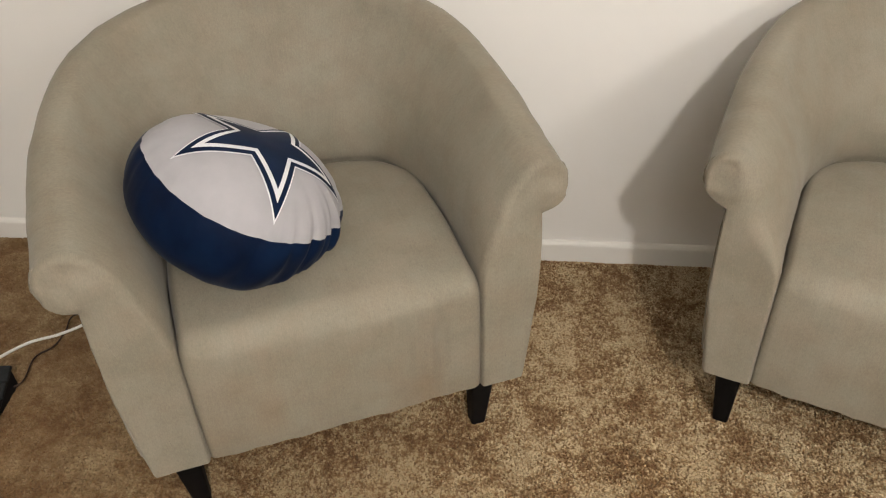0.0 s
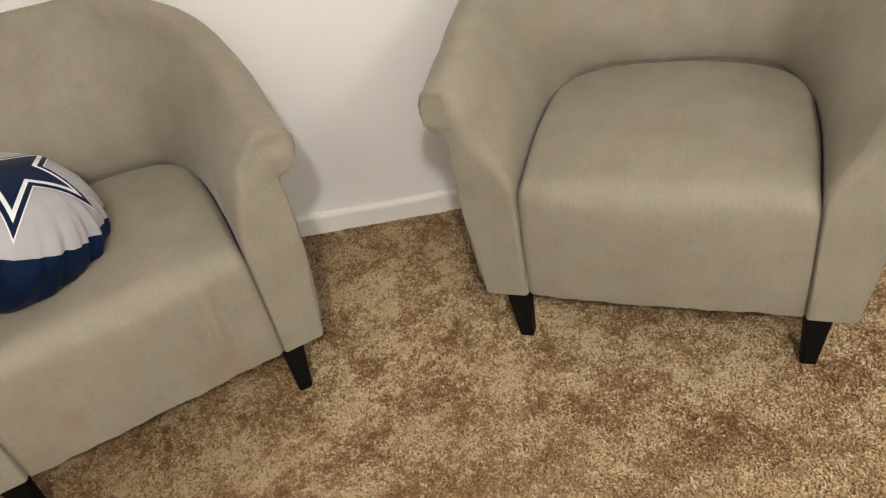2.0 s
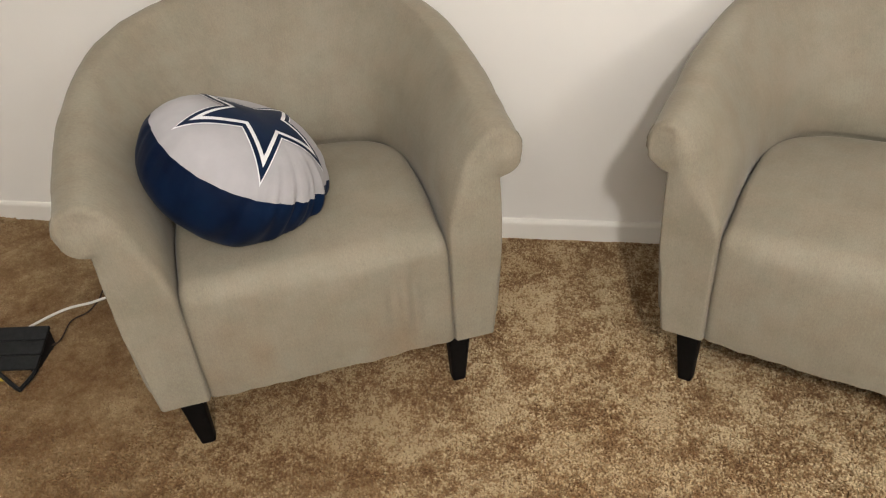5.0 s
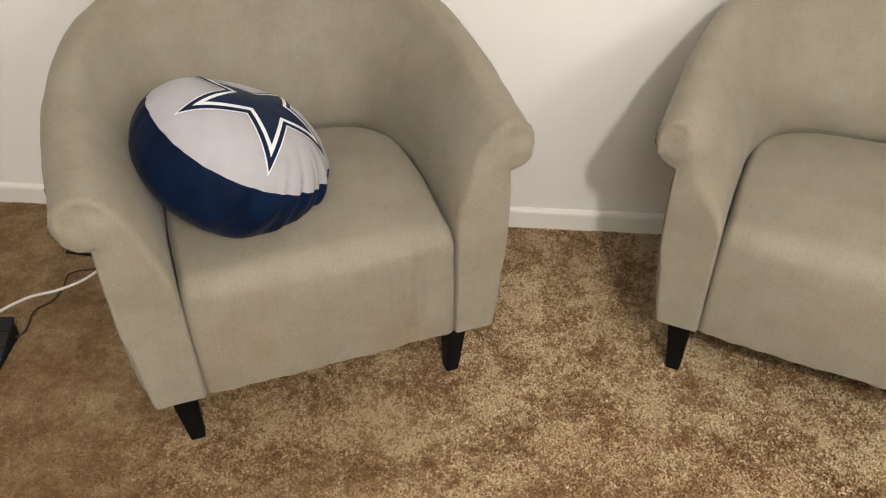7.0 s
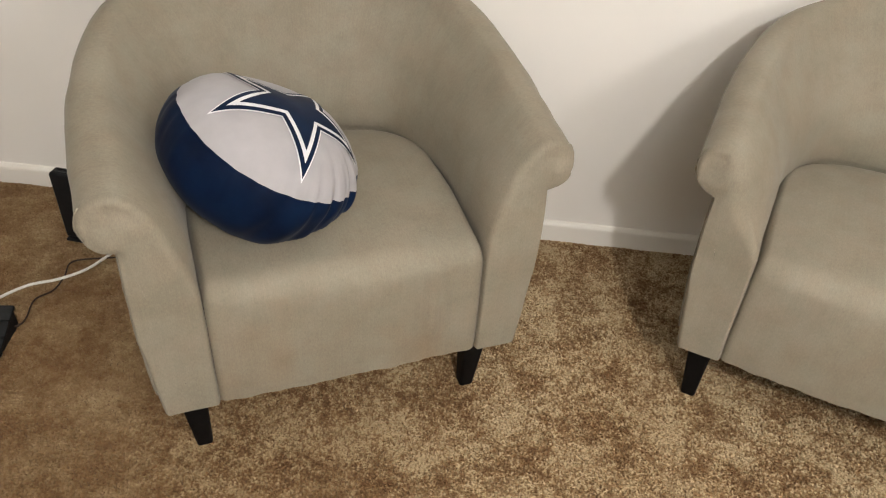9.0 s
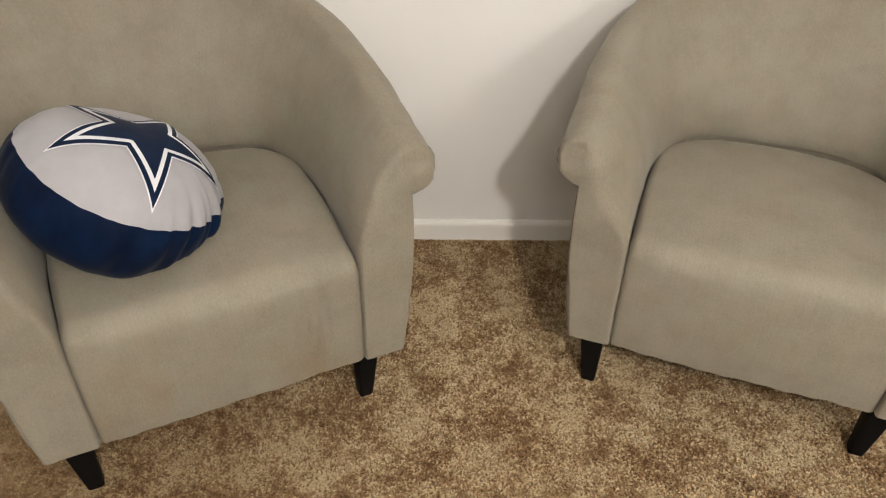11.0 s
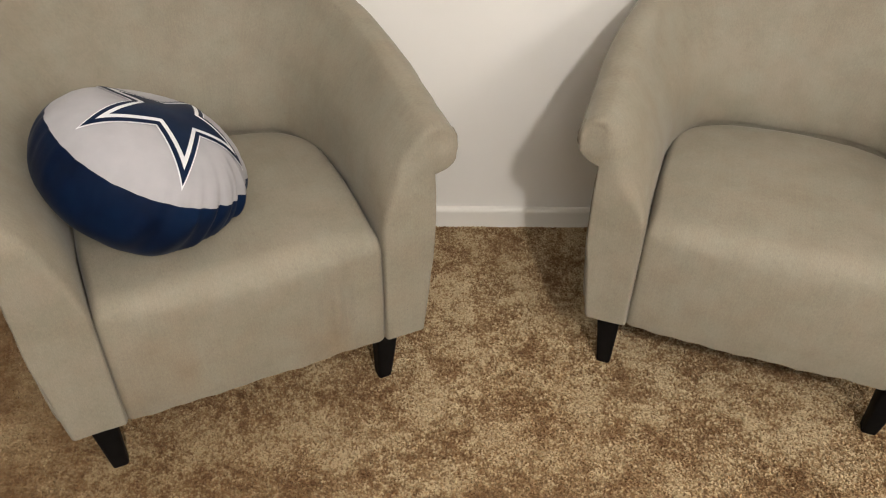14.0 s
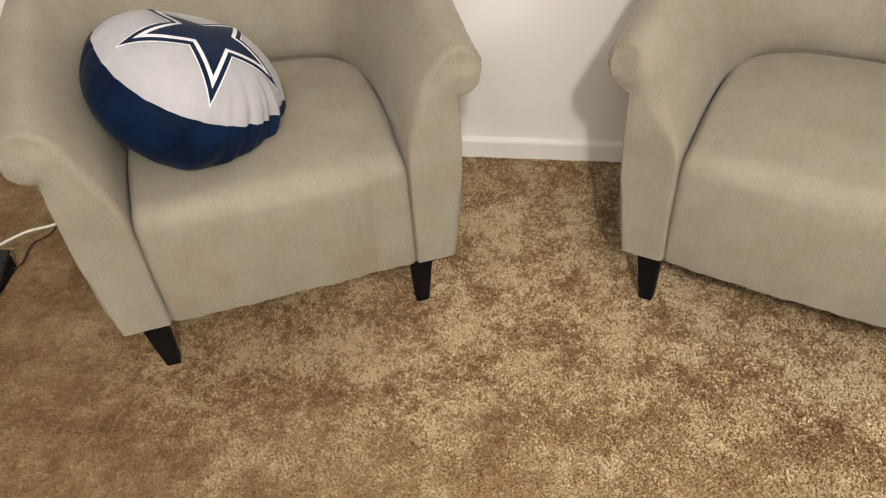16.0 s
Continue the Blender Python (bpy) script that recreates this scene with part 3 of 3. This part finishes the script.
def slatted_stand():
    """A low black stand: three broad slats tilted back on a wedge, with a wire bracket in front."""
    ob = new("slatted_stand")
    ob.matrix_world = pose(-1.493, -0.657, 0.010, 0, 0, 8)
    tagged(ob, "low black slatted plastic stand lying on the carpet", "stand")
    tilt = pose(0, 0, 0.004, 22, 0, 0)
    for k in range(3):
        bm = slab((-0.24, 0.0395 * k, 0.0), (0.0, 0.0395 * k + 0.037, 0.010), 0.0022, 2)
        bmesh.ops.transform(bm, matrix=tilt, verts=bm.verts)
        part("slat", bm, CHARCOAL, ob)
    for x in (-0.225, -0.018):
        bm = bmesh.new()
        low = [bm.verts.new((x + d, y, z)) for d in (0, 0.010) for y, z in ((0.002, -0.010), (0.108, -0.010), (0.108, 0.045), (0.002, 0.003))]
        bm.faces.new(low[:4]), bm.faces.new(low[4:][::-1])
        for k in range(4):
            bm.faces.new((low[k], low[(k + 1) % 4], low[4 + (k + 1) % 4], low[4 + k]))
        part("side_cheek", bm, BLACK, ob, smooth=False)
    part("bracket", tube(((-0.105, 0.004, 0.004), (-0.060, -0.030, 0.002), (-0.020, -0.058, 0.000), (-0.014, -0.054, 0.000), (-0.006, -0.022, 0.002), (-0.004, 0.006, 0.004)), 0.0055), BLACK, ob, "v-shaped black bracket")


standing_device()
slatted_stand()
strip = part("plastic_strip", slab((-1.66, -0.692, 0.004), (-1.565, -0.682, 0.010), 0.002, 2), YELLOW)
tagged(strip, "short yellow plastic strip beside the black stand", "strip")
white_cord = part("white_cord", tube(((-1.36, -0.17, 0.012), (-1.41, -0.255, 0.013), (-1.45, -0.345, 0.013), (-1.50, -0.395, 0.013), (-1.56, -0.430, 0.013), (-1.61, -0.500, 0.014), (-1.66, -0.60, 0.014)), 0.0037), WHITE_CORD)
tagged(white_cord, "white electric cord lying over the brown carpet", "cord")
dark_cord = part("dark_cord", tube(((-1.34, -0.27, 0.010), (-1.42, -0.293, 0.011), (-1.500, -0.322, 0.011), (-1.494, -0.38, 0.009), (-1.493, -0.434, 0.011), (-1.518, -0.475, 0.011), (-1.505, -0.555, 0.011), (-1.56, -0.585, 0.012)), 0.0022, 6), DARK_CORD)
tagged(dark_cord, "thin dark cord crossing under the white cord", "cord")


# ---- carpet pile ----
def tufts(x0, x1, y0, y1, step, seed, deep=1.0, hole=None):
    """Short twisted tufts, leaning in swirls, one small blunt wedge each."""
    rng = np.random.default_rng(seed)
    gx, gy = np.meshgrid(np.arange(x0, x1, step), np.arange(y0, y1, step))
    n = gx.size
    x = gx.ravel() + rng.uniform(-0.5, 0.5, n) * step
    y = gy.ravel() + rng.uniform(-0.5, 0.5, n) * step
    y = np.minimum(y, -0.016 - 0.01135 * x)
    if hole:
        keep = ~((x > hole[0]) & (x < hole[1]) & (y > hole[2]))
        x, y = x[keep], y[keep]
        n = x.size
    swirl = 2.3 * np.sin(5.1 * x + 1.7 * np.sin(3.7 * y)) + 2.1 * np.sin(6.3 * y + 2.2 * np.sin(4.4 * x + 1.0)) + rng.normal(0, 2.2, n)
    lean = step * (0.15 + 0.55 * rng.random(n))
    high = 0.0053 + 0.0014 * rng.random(n) + 0.0007 * np.sin(41 * x + 3 * np.sin(29 * y))
    high = high * deep
    wide = step * (0.62 + 0.30 * rng.random(n))
    spin, twist = rng.uniform(0, 2 * math.pi, n), rng.uniform(0.3, 1.3, n)
    tip = rng.uniform(0.6, 1.05, n)
    verts = np.empty((n, 6, 3))
    for k in range(3):
        a = spin + k * 2 * math.pi / 3
        b = a + twist
        verts[:, k, 0], verts[:, k, 1], verts[:, k, 2] = x + wide * np.cos(a), y + wide * np.sin(a), -0.004
        verts[:, k + 3, 0] = x + lean * np.cos(swirl) + wide * tip * np.cos(b)
        verts[:, k + 3, 1] = y + lean * np.sin(swirl) + wide * tip * np.sin(b)
        verts[:, k + 3, 2] = high - 0.004 + rng.uniform(-0.0010, 0.0010, n) * deep
    return verts.reshape(-1, 3)


def carpet_pile():
    """Fine tufts where the chairs stand, coarser ones over the rest of the floor."""
    near = (-2.02, 1.12, -1.28)
    verts = np.concatenate([tufts(near[0], near[1], near[2], 0.012, 0.0043, 4), tufts(ROOM_X0 + 0.01, ROOM_X1 - 0.01, ROOM_Y0 + 0.01, 0.02, 0.0130, 5, 2.2, near)])
    base = np.arange(len(verts) // 6)[:, None] * 6
    faces = np.concatenate([base + f for f in ([0, 1, 4], [0, 4, 3], [1, 2, 5], [1, 5, 4], [2, 0, 3], [2, 3, 5], [3, 4, 5])], axis=1).reshape(-1, 3)
    me = bpy.data.meshes.new("carpet_pile")
    me.from_pydata(verts.tolist(), [], faces.tolist())
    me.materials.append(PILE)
    return new("carpet_pile", me)


tagged(carpet_pile(), "mottled brown and tan cut-pile carpet tufts", "carpet", kind="stuff")
